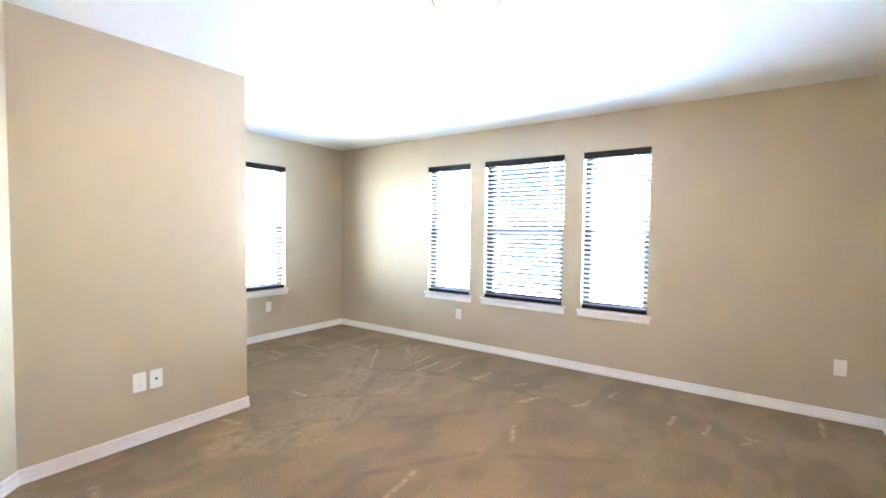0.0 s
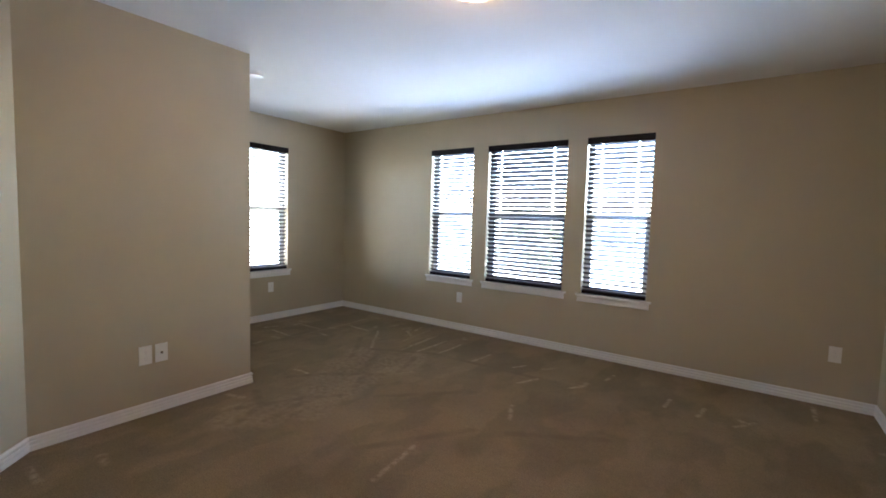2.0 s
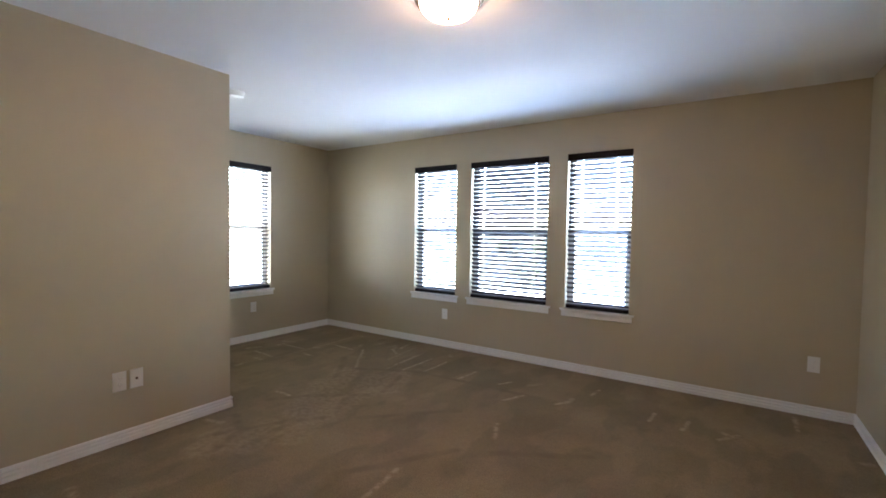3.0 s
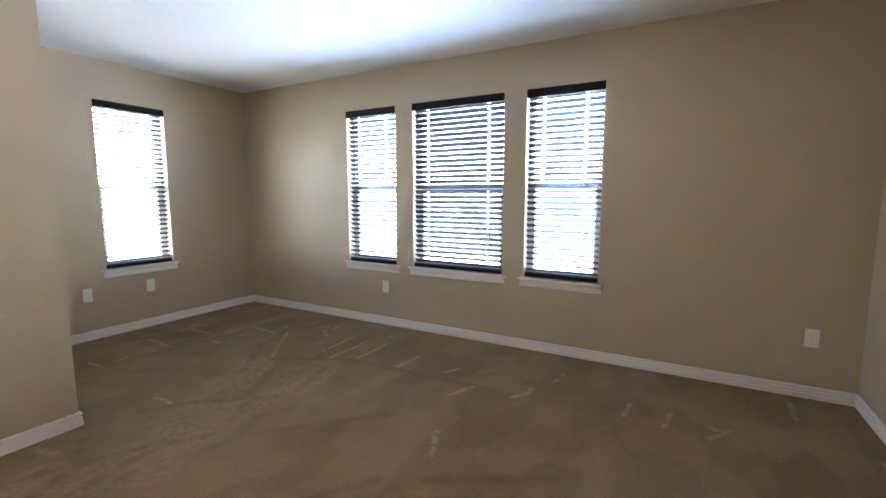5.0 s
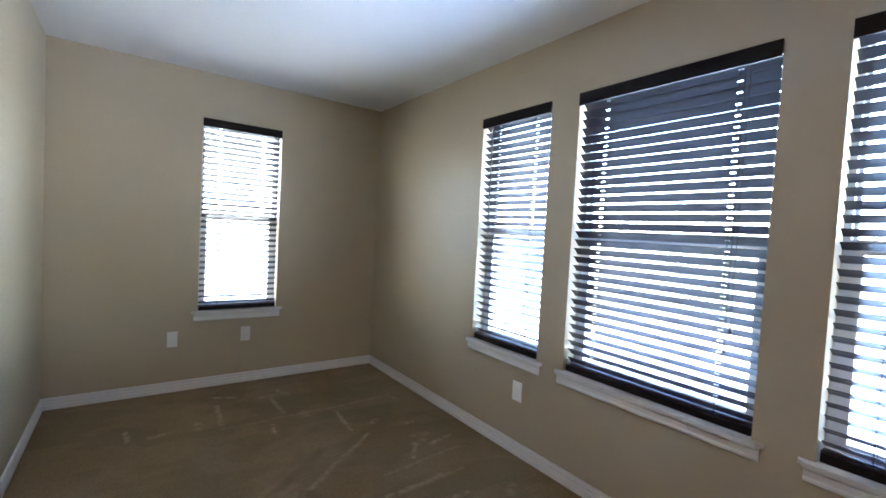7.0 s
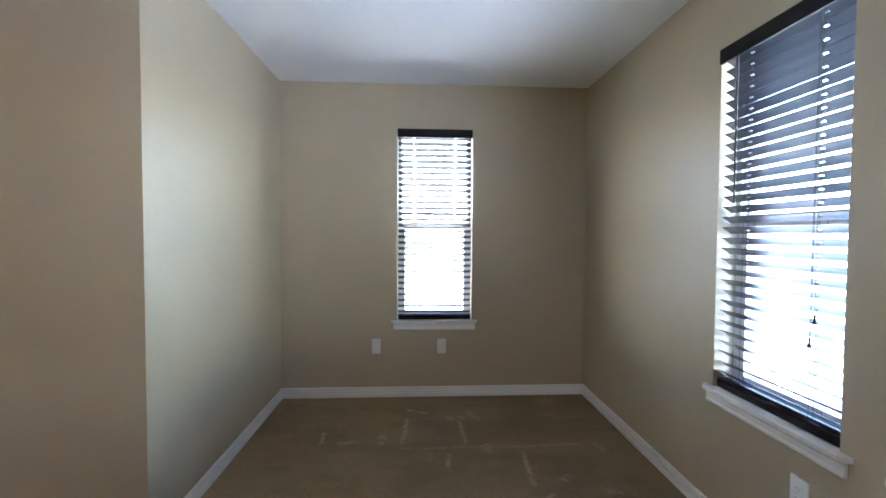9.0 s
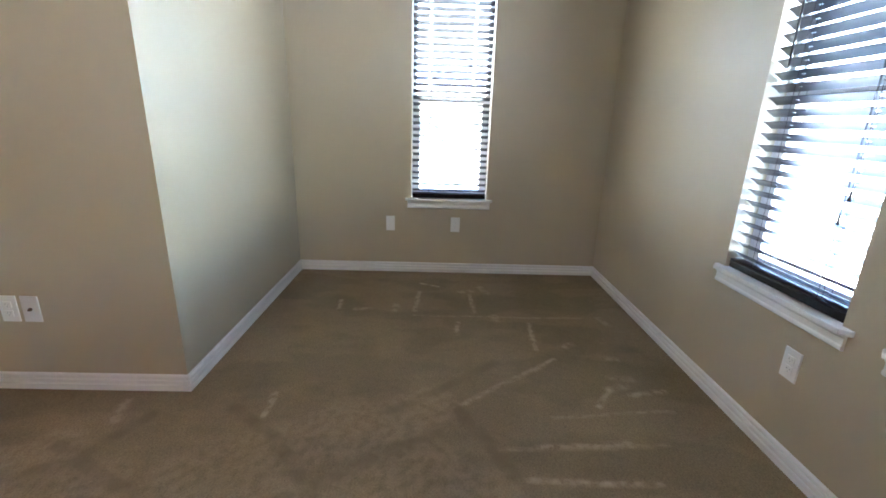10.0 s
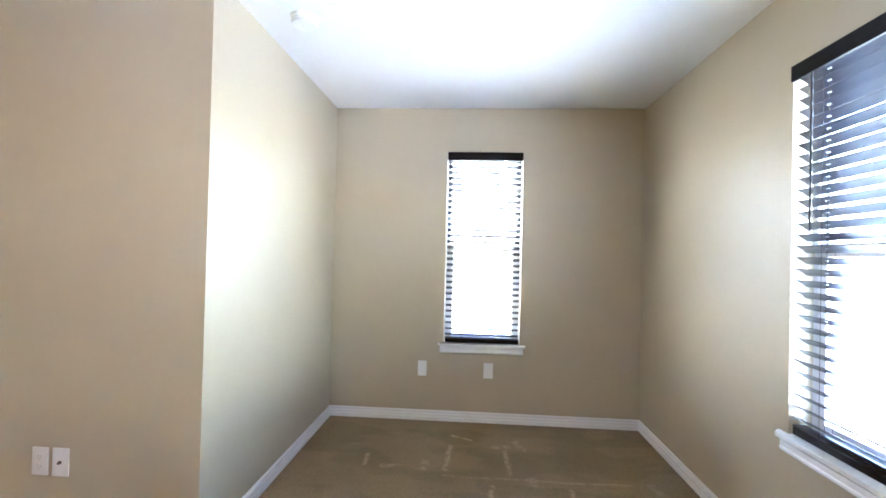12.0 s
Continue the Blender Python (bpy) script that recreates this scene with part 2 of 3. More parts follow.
def carpet_floor():
    step = 0.0125
    x0, y0, x1, y1 = WEST - WALL_T, SOUTH - 0.12, EAST + WALL_T, NORTH + WALL_T
    nx, ny = round((x1 - x0) / step), round((y1 - y0) / step)
    gx, gy = np.meshgrid(np.linspace(x0, x1, nx + 1), np.linspace(y0, y1, ny + 1))
    gx, gy = gx.ravel(), gy.ravel()
    nap, pressed = np.zeros(len(gx)), np.zeros(len(gx))
    swirl_x = gx + 0.004 * np.sin(gy * 11 + 1) + 0.002 * np.sin(gx * 31)
    swirl_y = gy + 0.004 * np.sin(gx * 9) + 0.002 * np.sin(gy * 37)
    for k, (ax, ay, bx, by) in enumerate(PALE_NORTH + PALE_WEST + PALE_EAST + BRUSHED):
        dx, dy = bx - ax, by - ay
        size = math.hypot(dx, dy)
        w = 0.026 if size < 0.13 else 0.015 if size < 0.48 or k == 0 else 0.011
        s = (0.30 if size < 0.13 else 0.52 if size < 0.48 or k == 0 else 0.30) * (0.85 + 0.3 * ((k * 37) % 10) / 10)
        t = np.clip(((swirl_x - ax) * dx + (swirl_y - ay) * dy) / (dx * dx + dy * dy), 0, 1)
        d = np.hypot(swirl_x - ax - t * dx, swirl_y - ay - t * dy)
        mark = s * np.clip(1.35 - d / w, 0, 1) * (0.85 + 0.15 * np.sin(t * 7 + ax * 5))
        if k >= len(PALE_NORTH + PALE_WEST + PALE_EAST):
            pressed = np.maximum(pressed, 0.6 * np.clip(1.7 - d / 0.022, 0, 1) * (0.7 + 0.3 * np.sin(t * 14 + k)))
        else:
            nap = np.maximum(nap, mark)
    for ax, ay, bx, by in SWEPT:
        dx, dy = bx - ax, by - ay
        t = np.clip(((swirl_x - ax) * dx + (swirl_y - ay) * dy) / (dx * dx + dy * dy), 0, 1)
        d = np.hypot(swirl_x - ax - t * dx, swirl_y - ay - t * dy)
        nap = np.maximum(nap, 0.13 * np.clip(3.2 - d / 0.05, 0, 1))
    nap *= 1 - 0.8 * np.minimum(pressed, 1)
    verts = np.stack([gx, gy, nap * 0.003], 1)
    idx = np.arange(nx * ny)
    i, j = idx % nx, idx // nx
    a = j * (nx + 1) + i
    faces = np.stack([a, a + 1, a + nx + 2, a + nx + 1], 1)
    me = bpy.data.meshes.new("floor")
    me.from_pydata(verts.tolist(), [], faces.tolist())
    layer = me.attributes.new("nap", "FLOAT", "POINT")
    layer.data.foreach_set("value", nap)
    layer = me.attributes.new("pressed", "FLOAT", "POINT")
    layer.data.foreach_set("value", pressed)
    me.materials.append(carpet)
    me.shade_smooth()
    return tagged(new("floor", me), "brown cut-pile carpet with paler scuffs and sweep marks", kind="structure")


# pressed and swept streaks in the pile, end to end: pale ones by the windows, by the alcove's end, across the room, and darker brushed lines
PALE_NORTH = [(-3.43, 4.97, -3.84, 5.50), (-3.19, 5.28, -3.22, 5.64), (-3.37, 5.38, -3.42, 5.92), (-3.17, 5.13, -3.21, 5.80), (-3.03, 5.20, -3.02, 5.66),
              (-2.84, 5.29, -2.83, 5.67), (-2.47, 5.31, -2.44, 5.57), (-3.45, 5.60, -3.57, 5.69), (-3.57, 5.69, -3.60, 5.78), (-3.53, 5.78, -3.57, 5.95),
              (-3.67, 5.74, -3.66, 5.83), (-3.85, 5.77, -3.85, 5.83), (-3.96, 5.57, -4.00, 5.64), (-2.95, 5.91, -2.89, 5.84)]
PALE_WEST = [(-4.40, 4.73, -4.74, 4.76), (-4.90, 4.76, -4.84, 4.89), (-4.39, 5.12, -4.71, 5.12), (-4.75, 5.05, -4.76, 5.14), (-4.84, 5.20, -4.73, 5.24),
             (-4.34, 4.73, -4.34, 5.81), (-4.41, 4.24, -4.56, 4.23), (-4.42, 4.35, -4.43, 4.44), (-4.39, 4.60, -4.50, 4.61), (-4.25, 5.01, -4.10, 5.00),
             (-4.25, 5.45, -3.94, 5.43), (-4.35, 5.92, -4.25, 5.94), (-4.35, 5.24, -4.29, 5.25), (-3.31, 3.59, -3.42, 3.55), (-3.35, 4.17, -3.50, 4.16)]
PALE_EAST = [(-1.91, 3.47, -1.96, 3.84), (-1.68, 4.47, -1.76, 4.68), (-0.90, 5.35, -0.89, 5.52), (-0.69, 5.33, -0.67, 5.51), (-0.48, 5.31, -0.37, 5.46),
             (-0.47, 5.46, -0.43, 5.40), (-0.03, 6.04, -0.03, 5.77), (-1.37, 5.61, -1.34, 5.77), (-1.55, 5.24, -1.47, 5.37), (-1.91, 5.09, -1.82, 5.29),
             (-2.11, 5.39, -2.05, 5.51), (-1.88, 5.53, -1.81, 5.63), (-1.49, 5.33, -1.48, 5.44), (-3.32, 2.49, -3.13, 2.48), (-3.18, 2.74, -3.08, 2.72),
             (0.24, 5.46, 0.27, 5.47)]
BRUSHED = [(-3.40, 4.02, -3.23, 4.26), (-3.23, 4.26, -3.02, 4.42), (-3.02, 4.42, -2.82, 4.56), (-2.98, 4.43, -3.06, 4.56), (-3.06, 4.56, -3.27, 4.89),
           (-2.98, 3.36, -3.10, 3.60), (-3.10, 3.60, -3.35, 3.71), (-3.16, 3.48, -2.98, 3.84), (-2.98, 3.84, -2.78, 4.07), (-2.87, 3.48, -2.93, 3.85),
           (-3.40, 4.97, -3.16, 5.13), (-3.16, 5.13, -3.05, 5.15), (-2.85, 4.21, -2.95, 4.39), (-3.39, 4.69, -3.79, 5.18), (-2.80, 4.67, -2.94, 5.05),
           (-2.80, 5.25, -1.70, 5.30), (-2.60, 4.20, -2.10, 4.70), (-2.20, 3.60, -1.80, 4.20), (-1.60, 4.30, -1.10, 4.60), (-3.43, 4.97, -2.84, 5.26)]
# broad paler strokes left by the vacuum cleaner
SWEPT = [(-3.01, 4.0, -3.2, 4.31), (-3.2, 4.4, -3.34, 4.5), (-3.24, 4.57, -3.44, 4.84), (-2.93, 4.55, -3.09, 4.85), (-2.82, 4.75, -2.97, 5.05), (-3.04, 3.35, -3.12, 3.47), (-2.89, 3.52, -2.98, 3.74), (-2.77, 3.74, -2.86, 3.93), (-2.82, 4.1, -2.92, 4.36)]
carpet_floor()
tagged(part("subfloor", box(WEST - WALL_T, SOUTH - 0.12, -0.2, EAST + WALL_T, NORTH + WALL_T, -0.004), dark_slot), "slab beneath the carpet", kind="structure")

# baseboard: two beads over a flat foot, mitred at every corner
BASE = [(0, 0), (0.014, 0), (0.014, 0.027), (0.0125, 0.0280), (0.001, 0.0285), (0.001, 0.0330), (0.0125, 0.0335), (0.0125, 0.049), (0.011, 0.0505),
        (0.0005, 0.051), (0.0005, 0.0605), (0.0125, 0.061), (0.0138, 0.065), (0.0128, 0.074), (0.009, 0.078), (0, 0.078)]
ROOM = [(WEST, ALCOVE_Y), (PART_X, ALCOVE_Y), (PART_X, DIAG_Y), (DIAG_X, SOUTH), (EAST, SOUTH), (EAST, NORTH), (WEST, NORTH)]


def inward(k, d):
    """The corner k of the room moved d towards the inside along its mitre."""
    p, q, r = (Vector(ROOM[(k + s) % len(ROOM)]) for s in (-1, 0, 1))
    a, b = (q - p).normalized(), (r - q).normalized()
    na, nb = Vector((-a.y, a.x)), Vector((-b.y, b.x))
    m = (na + nb).normalized()
    return q + m * (d / m.dot(na))


for k in range(len(ROOM)):
    bm = bmesh.new()
    ends = [[bm.verts.new((*inward(c, d), z)) for d, z in BASE] for c in (k, (k + 1) % len(ROOM))]
    for i in range(len(BASE)):
        j = (i + 1) % len(BASE)
        bm.faces.new((ends[0][i], ends[0][j], ends[1][j], ends[1][i]))
    bm.faces.new(ends[0]), bm.faces.new(ends[1])
    tagged(part("baseboard", bm, trim_paint), "white painted wooden baseboard with two beads along the carpet", kind="structure")


# ---- windows: x runs along the wall, y goes out of the room, z up; origin at the opening's middle, on the wall's face ----
def stool_mesh(w):
    bm = bmesh.new()
    e, front, c = w / 2 + 0.045, -0.036, 0.022
    outline = [(-e, -0.001), (-e, front + c), (-e + c, front), (e - c, front), (e, front + c), (e, -0.001)]
    outline += [(w / 2 - 0.001, -0.001), (w / 2 - 0.001, 0.088), (-w / 2 + 0.001, 0.088), (-w / 2 + 0.001, -0.001)]
    low, high = ([bm.verts.new((x, y, z)) for x, y in outline] for z in (SILL - 0.0185, SILL))
    bm.faces.new(low), bm.faces.new(high)
    n = len(outline)
    for k in range(n):
        bm.faces.new((low[k], low[(k + 1) % n], high[(k + 1) % n], high[k]))
    rim = [ed for ed in bm.edges if all(v.co.y < -0.002 for v in ed.verts) and abs(ed.verts[0].co.z - ed.verts[1].co.z) < 1e-5]
    bmesh.ops.bevel(bm, geom=rim, offset=0.004, segments=2, profile=0.7, affect="EDGES")
    return bm


def apron_mesh(w):
    bm = bmesh.new()
    e = w / 2 + 0.028
    top = SILL - 0.0195
    prof = [(-0.001, top), (-0.018, top), (-0.018, top - 0.008), (-0.012, top - 0.014), (-0.012, top - 0.036), (-0.015, top - 0.042), (-0.015, top - 0.050), (-0.010, top - 0.056), (-0.001, top - 0.056)]
    a, b = ([bm.verts.new((x, y, z)) for y, z in prof] for x in (-e, e))
    n = len(prof)
    bm.faces.new(a), bm.faces.new(b)
    for k in range(n):
        bm.faces.new((a[k], a[(k + 1) % n], b[(k + 1) % n], b[k]))
    return bm


def ring(w0, w1, z0, z1, side, top, bottom, y0, y1):
    """A rectangular frame from x w0 to w1."""
    us, vs = [w0, w0 + side, w1 - side, w1], [z0, z0 + bottom, z1 - top, z1]
    return pierced(us, vs, [(us[1], us[2], vs[1], vs[2])], y0, y1, lambda u, v, d: (u, d, v))


MEET = 1.35


def window(name, w, m, label):
    root = tagged(new(name), label, kind="structure")
    root.matrix_world = m
    e = w / 2 - 0.001
    part("window_frame", ring(-e, e, SILL + 0.001, HEAD - 0.001, 0.02, 0.02, 0.02, 0.09, WALL_T - 0.002), vinyl, root)
    part("upper_sash", ring(-e + 0.02, e - 0.02, MEET - 0.020, HEAD - 0.021, 0.012, 0.014, 0.046, 0.122, 0.142), vinyl, root)
    part("lower_sash", ring(-e + 0.02, e - 0.02, SILL + 0.021, MEET + 0.024, 0.036, 0.052, 0.042, 0.094, 0.119), vinyl, root)
    for z0, z1, y, s in ((MEET + 0.024, HEAD - 0.034, 0.132, 0.031), (SILL + 0.062, MEET - 0.027, 0.107, 0.055)):
        pane = part("pane", box(-e + s, y, z0, e - s, y + 0.004, z1), glass, root, "clear glass pane")
        pane.visible_shadow = False
    part("window_sill", stool_mesh(w), trim_paint, root, "white painted window stool")
    part("apron", apron_mesh(w), trim_paint, root, "white moulded apron under the stool")
    return root


SLAT_W, SLAT_PITCH = 0.050, 0.0455


def ladder_in(w):
    """How far in from a slat's end its ladder cords hang."""
    return 0.125 if w < 0.7 else 0.14


def slat_mesh(w):
    e = w / 2 - 0.008
    ls = [-e + ladder_in(w), e - ladder_in(w)]
    us = [-e] + [v for c in ls for v in (c - 0.010, c + 0.010)] + [e]
    h = SLAT_W / 2
    vs = [-h, -h + 0.0015, -0.0038, 0.0038, h - 0.0015, h]
    bm = pierced(us, vs, [(c - 0.010, c + 0.010, -0.0038, 0.0038) for c in ls], -0.0014, 0.0014, lambda u, v, d: (u, v, d))
    for v in bm.verts:
        if abs(abs(v.co.y) - h) < 1e-5:
            v.co.z *= 0.4
        v.co.z += 0.0012 * (1 - (v.co.y / h) ** 2)
    return mesh_of("slat", bm, espresso)


def rod(x, y, z0, z1, r, steps=8):
    bm = lathe([(0, z0), (r, z0), (r, z1), (0, z1)], steps)
    bmesh.ops.translate(bm, verts=bm.verts, vec=(x, y, 0))
    return bm


def blind(w, m, tilt, label, group, wand=False):
    root = tagged(new("window_blind"), label, "window blind", group)
    root.matrix_world = m
    e = w / 2
    part("valance", box(-e + 0.001, -0.011, HEAD - 0.066, e - 0.001, 0.001, HEAD - 0.002, 0.003), espresso_rail, root)
    part("headrail", box(-e + 0.006, 0.006, HEAD - 0.046, e - 0.006, 0.056, HEAD - 0.004, 0.002), espresso, root)
    y = 0.036
    foot = SILL + 0.002
    part("bottom_rail", box(-e + 0.008, y - 0.025, foot, e - 0.008, y + 0.025, foot + 0.031, 0.004), espresso_rail, root)
    me = slat_mesh(w)
    for k in range(2):
        part("slat", me, espresso, root).matrix_basis = pose(0, y, foot + 0.0335 + k * 0.0038)
    z, k = foot + 0.038 + SLAT_PITCH * 0.5, 0
    while z < HEAD - 0.058:
        part("slat", me, espresso, root).matrix_basis = pose(0.0006 * math.sin(k * 2.3), y, z, -tilt + 0.5 * math.sin(k * 1.7 + w * 9), 0.06 * math.sin(k * 3.1 + w))
        z, k = z + SLAT_PITCH, k + 1
    for s in (-1, 1):
        for dy in (-0.0245, 0.0245):
            part("ladder_cord", rod(s * (e - 0.008 - ladder_in(w)) + 0.006, y + dy, foot + 0.019, HEAD - 0.046, 0.0008, 5), cord, root)
        part("lift_cord", rod(s * (e - 0.008 - ladder_in(w)), y, foot + 0.019, HEAD - 0.046, 0.001, 5), cord, root)
    if wand:
        part("tilt_wand", rod(-e + 0.105, -0.006, HEAD - 0.68, HEAD - 0.064, 0.0045, 8), espresso, root)
    for dx, low in ((0.0, 0.38), (0.016, 0.30)):
        x = e - 0.10 - dx
        pull = part("pull_cord", rod(x, -0.003, SILL + low + 0.03, HEAD - 0.064, 0.0010, 5), cord, root)
        tassel = lathe([(0, 0), (0.006, 0.001), (0.0065, 0.008), (0.0035, 0.014), (0.003, 0.024), (0.0045, 0.030), (0.002, 0.034), (0, 0.034)], 12)
        bmesh.ops.translate(tassel, verts=tassel.verts, vec=(x, -0.003, SILL + low))
        part("tassel", tassel, espresso, pull)
    return root


for k, ((a, b), tilt) in enumerate(zip(WIN_N, (33, 43, 31))):
    m = pose((a + b) / 2, NORTH, 0)
    wide = b - a > 0.7
    window(f"window_{k + 1}", b - a, m, ("wide" if wide else "narrow") + " single-hung white vinyl window over a white stool")
    blind(b - a, m, tilt, ("wide" if wide else "narrow") + " espresso brown slatted blind, lowered with slats tilted open", "blinds on the three-window wall", k == 0)
m = pose(WEST, (WIN_W[0] + WIN_W[1]) / 2, 0, 0, 0, 90)
window("window_4", WIN_W[1] - WIN_W[0], m, "narrow single-hung white vinyl window in the alcove end wall")
blind(WIN_W[1] - WIN_W[0], m, 27, "narrow espresso brown slatted blind in the alcove window, slats open", "")


# ---- wall plates: x along the wall, -y into the room, origin at the plate's middle ----
def plate(name, m, kind, label, w=0.072, h=0.117):
    root = tagged(new(name), label, "wall plate" if kind != "duplex" else "power outlet", "wall plates")
    root.matrix_world = m
    part("cover_plate", box(-w / 2, -0.006, -h / 2, w / 2, 0, h / 2, 0.0025), plastic, root)
    if kind == "duplex":
        for z in (-0.0195, 0.0195):
            sock = part("receptacle", box(-0.0165, -0.0085, z - 0.014, 0.0165, -0.0062, z + 0.014, 0.001), plastic, root)
            bm = box(-0.0072, -0.0092, z, -0.0062, -0.0087, z + 0.006)
            box(0.0062, -0.0092, z, 0.0072, -0.0087, z + 0.005, bm=bm)
            box(-0.0013, -0.0092, z - 0.009, 0.0013, -0.0087, z - 0.0065, bm=bm)
            part("slots", bm, dark_slot, sock)
        heights = (0,)
    elif kind == "coax":
        jack = lathe([(0.0075, 0), (0.0075, 0.004), (0.0048, 0.004), (0.0048, 0.011), (0, 0.011)], 12)
        bmesh.ops.rotate(jack, verts=jack.verts, matrix=Matrix.Rotation(radians(90), 3, "X"))
        bmesh.ops.translate(jack, verts=jack.verts, vec=(0, -0.0058, 0))
        part("coax_jack", jack, bronze, root, "dark threaded jack")
        heights = (-0.042, 0.042)
    else:
        part("jack", box(-0.009, -0.008, -0.010, 0.009, -0.0062, 0.008, 0.0008), plastic, root)
        heights = (-0.042, 0.042)
    for z in heights:
        s = lathe([(0.003, 0), (0.003, 0.0008), (0, 0.0012)], 10)
        bmesh.ops.rotate(s, verts=s.verts, matrix=Matrix.Rotation(radians(90), 3, "X"))
        bmesh.ops.translate(s, verts=s.verts, vec=(0, -0.0062, z))
        part("screw", s, plastic, root)
    return root


plate("wall_outlet", pose(-3.19, NORTH, 0.382), "duplex", "white duplex outlet between two windows, low on the beige wall")
plate("wall_outlet", pose(0.082, NORTH, 0.389), "duplex", "white duplex outlet low on the beige wall near the corner")
plate("wall_outlet", pose(WEST, 5.015, 0.40, 0, 0, 90), "duplex", "white duplex outlet under the alcove window")
plate("phone_plate", pose(WEST, 4.502, 0.401, 0, 0, 90), "phone", "narrow white jack plate on the alcove end wall", w=0.068)
plate("wall_outlet", pose(PART_X, 3.072, 0.383, 0, 0, 90), "duplex", "white duplex outlet beside a coax plate on the partition")
plate("coax_plate", pose(PART_X, 3.163, 0.383, 0, 0, 90), "coax", "white plate with a dark coax jack beside an outlet")

# ---- ceiling lamp ----
lamp = tagged(new("ceiling_lamp"), "bronze flush-mount lamp with a lit frosted glass bowl", "ceiling lamp")
lamp.matrix_world = pose(-1.601, 3.737, CEIL)
part("canopy", lathe([(0, 0), (0.158, 0), (0.160, -0.005), (0.164, -0.010), (0.166, -0.015), (0.163, -0.021), (0.158, -0.024), (0.160, -0.029), (0.156, -0.034), (0.149, -0.037), (0.141, -0.037), (0.140, -0.033), (0, -0.033)]), bronze, lamp, smooth=False)
part("bowl", lathe([(0.138, -0.034), (0.137, -0.046), (0.130, -0.064), (0.114, -0.081), (0.090, -0.093), (0.060, -0.101), (0.030, -0.105), (0, -0.106)]), lit_glass, lamp, "lit frosted glass bowl", smooth=True)
part("finial", lathe([(0, -0.103), (0.009, -0.105), (0.010, -0.109), (0.006, -0.112), (0.007, -0.118), (0, -0.123)], 16), bronze, lamp, smooth=True)

# ---- smoke detector ----
det = tagged(new("smoke_detector"), "round white plastic smoke detector on the alcove ceiling", "smoke detector")
det.matrix_world = pose(-3.862, 4.02, CEIL)
part("base", lathe([(0, 0), (0.071, 0), (0.070, -0.010), (0, -0.010)]), plastic, det)
part("cover", lathe([(0, -0.0102), (0.064, -0.0102), (0.064, -0.018), (0.060, -0.020), (0.060, -0.026), (0.062, -0.028), (0.058, -0.038), (0.030, -0.042), (0, -0.042)]), plastic, det, smooth=False)
part("test_button", lathe([(0.012, -0.0415), (0.012, -0.044), (0, -0.0445)], 20), plastic, det)

# ---- outside ----
bm = bmesh.new()
bmesh.ops.create_grid(bm, x_segments=8, y_segments=8, size=400)
ground = tagged(part("ground", bm, ground_mat), "patchy dull green lawn running out to the distance", kind="structure")
ground.location.z = -0.22
# assumed paving: its paleness and reach are set to bounce daylight up indoors
concrete = material("pale_concrete", (0.5, 0.49, 0.47), 0.85)
link(concrete, noise_colour(concrete, 2.5, (0.54, 0.54, 0.54), (0.62, 0.62, 0.615)), "Color", concrete.node_tree.nodes["Principled BSDF"], "Base Color")
relief(concrete, 60, 0.3, 0.004)
tagged(part("bounce_paving", box(WEST - 0.6, SOUTH - 3, -0.3, EAST + 4, NORTH + 6.5, -0.16, 0.01), concrete), "assumed pale concrete paving round the house, added to bounce daylight onto the ceiling", kind="structure")

bark = material("bark", (0.10, 0.075, 0.055), 0.9)
relief(bark, 12, 0.8, 0.03)
leaf = material("leaf", (0.07, 0.11, 0.035), 0.6)
info = leaf.node_tree.nodes.new("ShaderNodeNewGeometry")
ramp = leaf.node_tree.nodes.new("ShaderNodeValToRGB")
ramp.color_ramp.elements[0].color, ramp.color_ramp.elements[1].color = (0.07, 0.085, 0.045, 1), (0.13, 0.15, 0.09, 1)
link(leaf, info, "Random Per Island", ramp, "Fac")
link(leaf, ramp, "Color", leaf.node_tree.nodes["Principled BSDF"], "Base Color")


def crown_mesh(rng, centres, count, size):
    verts, faces = [], []
    for _ in range(count):
        c, r = rng.choice(centres)
        d = Vector([rng.gauss(0, 1) for _ in range(3)]).normalized()
        p = Vector(c) + d * r * rng.uniform(0.55, 1.05)
        turn = Euler([rng.uniform(0, 6.3) for _ in range(3)]).to_matrix()
        k = len(verts)
        for x, y in ((-1, -0.5), (0, -0.7), (1, 0), (0, 0.7), (-1, 0.5)):
            verts.append(p + turn @ Vector((x, y, 0.12 * x * x)) * size * rng.uniform(0.8, 1.2))
        faces.append((k, k + 1, k + 2, k + 3, k + 4))
    me = bpy.data.meshes.new("crown")
    me.from_pydata([tuple(v) for v in verts], [], faces)
    me.materials.append(leaf)
    return me


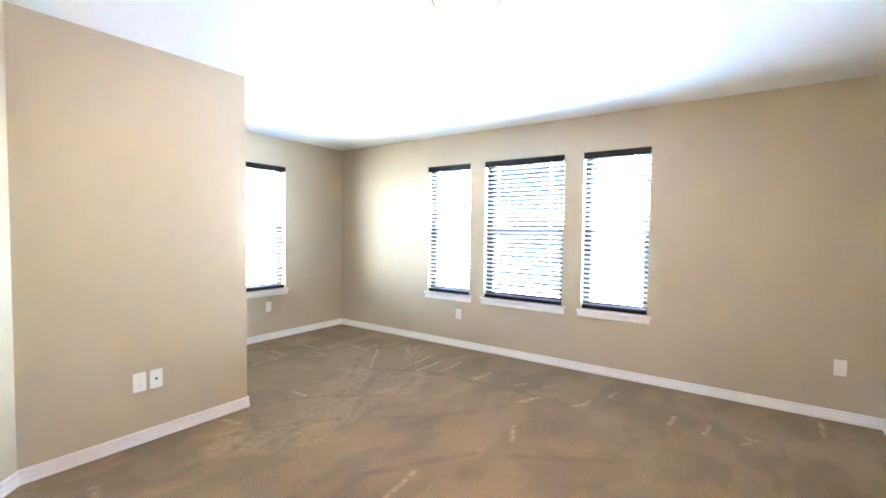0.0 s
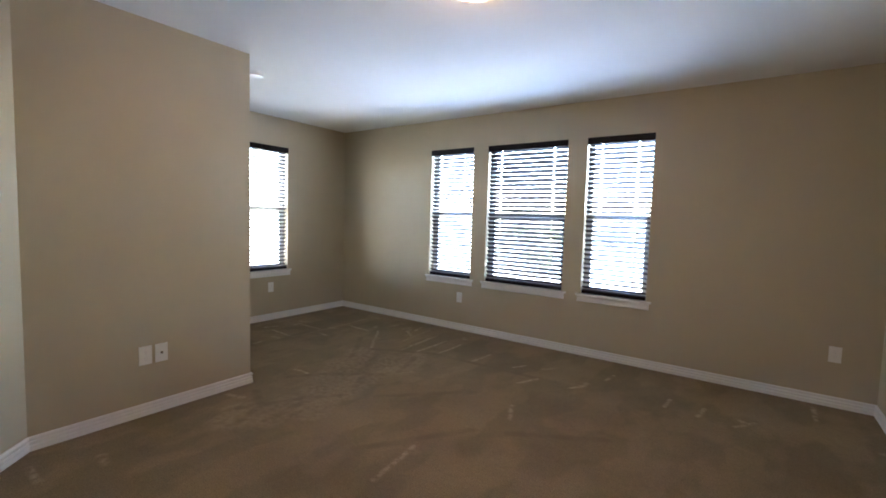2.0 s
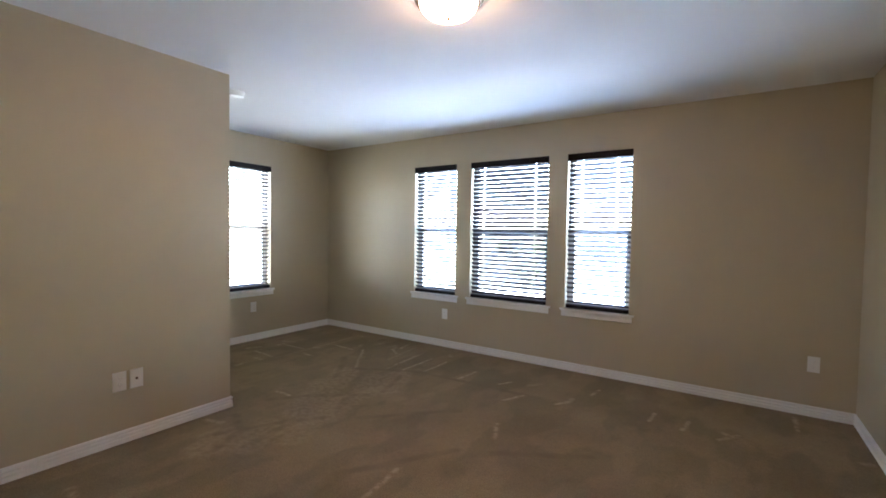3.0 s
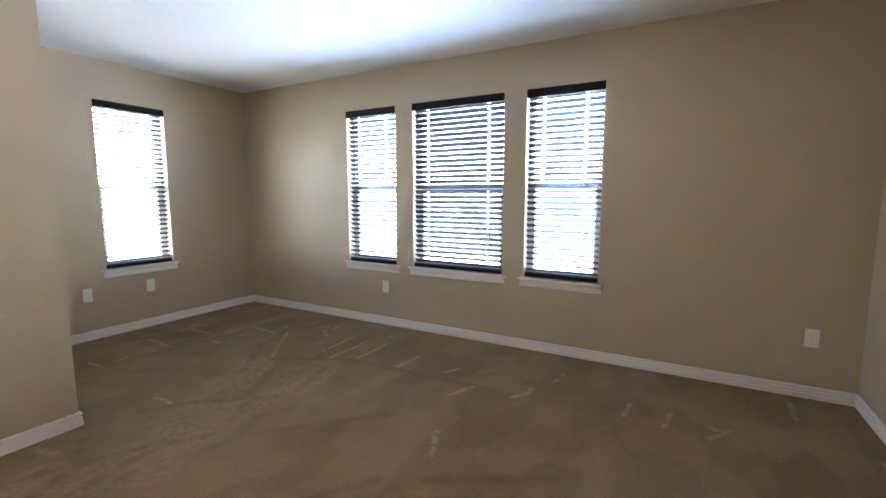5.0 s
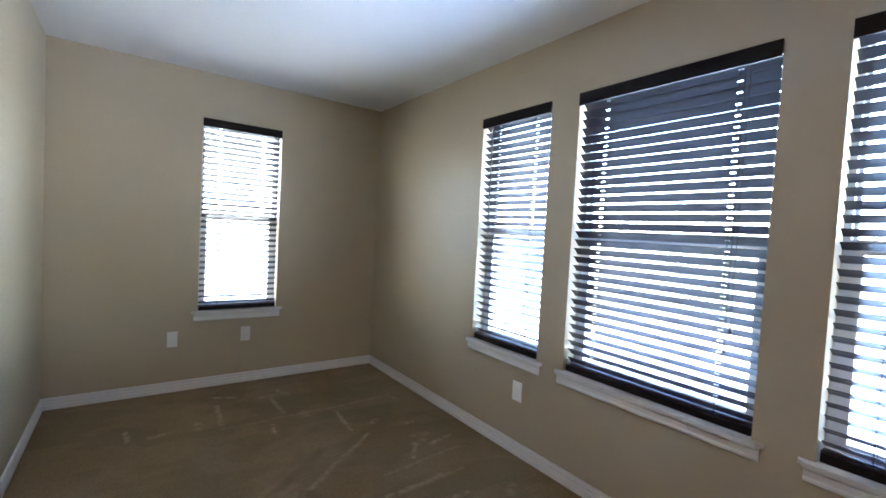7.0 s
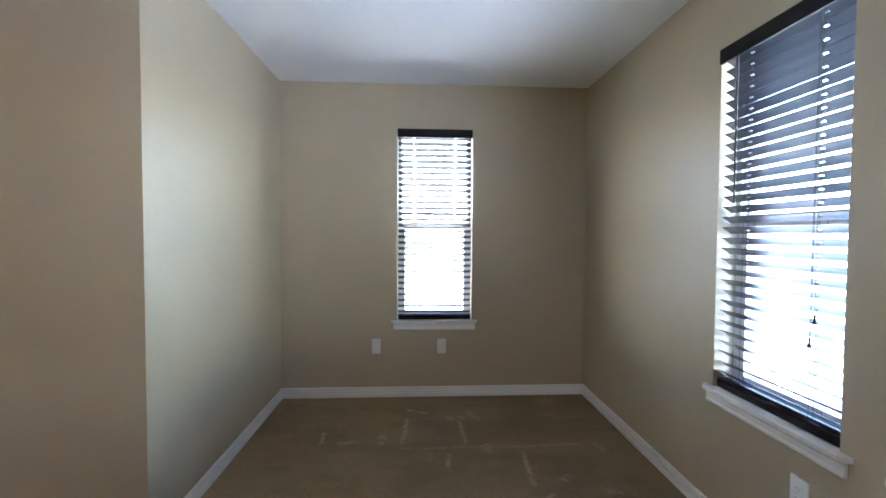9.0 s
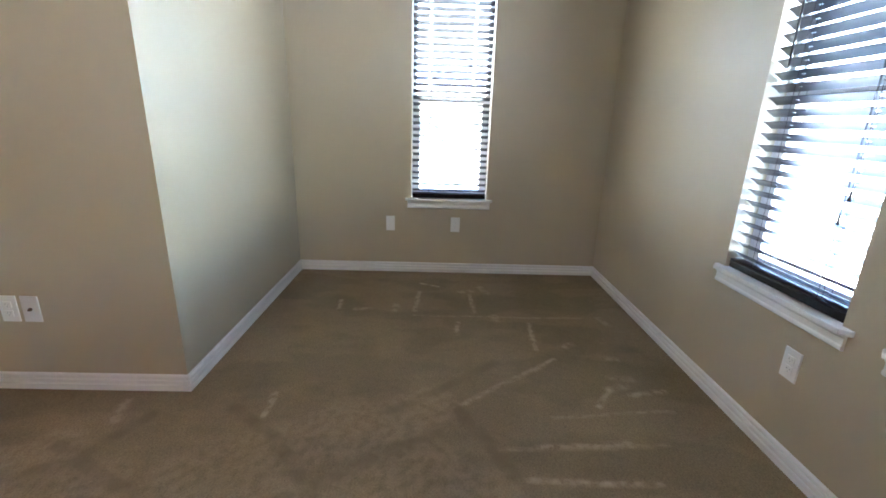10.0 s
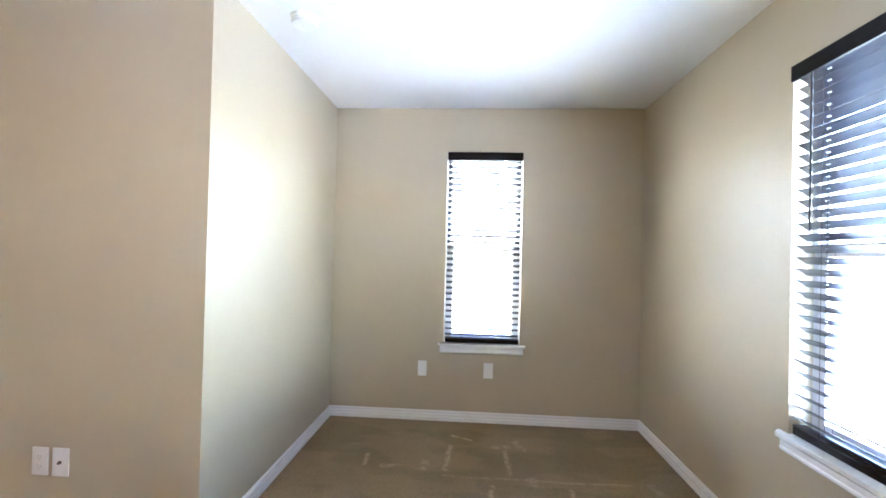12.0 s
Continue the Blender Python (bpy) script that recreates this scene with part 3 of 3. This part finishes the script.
def limb(bm, a, b, ra, rb, steps=8):
    a, b = Vector(a), Vector(b)
    turn = (b - a).to_track_quat("Z", "Y").to_matrix()
    rings = [[bm.verts.new(p + turn @ Vector((r * math.cos(2 * math.pi * k / steps), r * math.sin(2 * math.pi * k / steps), 0))) for k in range(steps)] for p, r in ((a, ra), (b, rb))]
    for k in range(steps):
        j = (k + 1) % steps
        bm.faces.new((rings[0][k], rings[0][j], rings[1][j], rings[1][k]))
    bm.faces.new(rings[0]), bm.faces.new(rings[1])


def shrub(seed):
    rng = random.Random(seed)
    root = tagged(new("shrub"), "low rounded green shrub at the lawn's far edge", "shrub", "shrubs beyond the lawn")
    bm = bmesh.new()
    centres = []
    for k in range(6):
        a, reach = k * 1.1, rng.uniform(0.3, 0.9)
        tip = (reach * math.cos(a), reach * math.sin(a), rng.uniform(0.5, 0.9))
        limb(bm, (0, 0, -0.05), tip, 0.035, 0.012, 6)
        centres.append((tip, rng.uniform(0.35, 0.55)))
    part("stems", bm, bark, root)
    part("crown", crown_mesh(rng, centres, 1100, 0.06), leaf, root)
    return root


rng = random.Random(4)
first = shrub(3)
first.matrix_world = pose(-9.5, 26, -0.22, 0, 0, 20)
for x, y in ((-12.2, 27), (-6.5, 26.5), (-3.8, 27.4), (-1.0, 26.2), (2.2, 27.1), (-25, 12.5), (-26, 8.8), (-25.5, 4.5), (-26.5, 1.4), (-25.8, -1.5)):
    t = copy_thing(first, pose(x, y, -0.22, 0, 0, rng.uniform(0, 360)))
    k = rng.uniform(0.9, 1.3)
    t.scale = (k * 1.2, k * 1.2, k)
near = copy_thing(first, pose(-5.5, 13.9, -0.22, 0, 0, 75))
near.scale = (0.62, 0.62, 0.62)
tagged(near, "small rounded green shrub out on the lawn")

# made-up cabinet in place of a bluish, perhaps car-like shape beyond the alcove window
cabinet_paint = painted("blue_grey_paint", (0.16, 0.20, 0.26), 0.5)
box_root = tagged(new("cabinet_standin"), "low blue-grey box with lid and door, stand-in for an unclear bluish shape on the lawn", "utility cabinet")
box_root.matrix_world = pose(-13.1, 6.75, -0.22)
part("plinth", box(-0.25, -0.36, -0.05, 0.25, 0.36, 0.06, 0.008), concrete, box_root)
part("body", box(-0.22, -0.32, 0.0605, 0.22, 0.32, 0.40, 0.012), cabinet_paint, box_root)
part("lid", box(-0.24, -0.34, 0.4005, 0.24, 0.34, 0.43, 0.010), cabinet_paint, box_root)
part("door", box(0.2205, -0.28, 0.09, 0.232, 0.28, 0.37, 0.004), cabinet_paint, box_root)
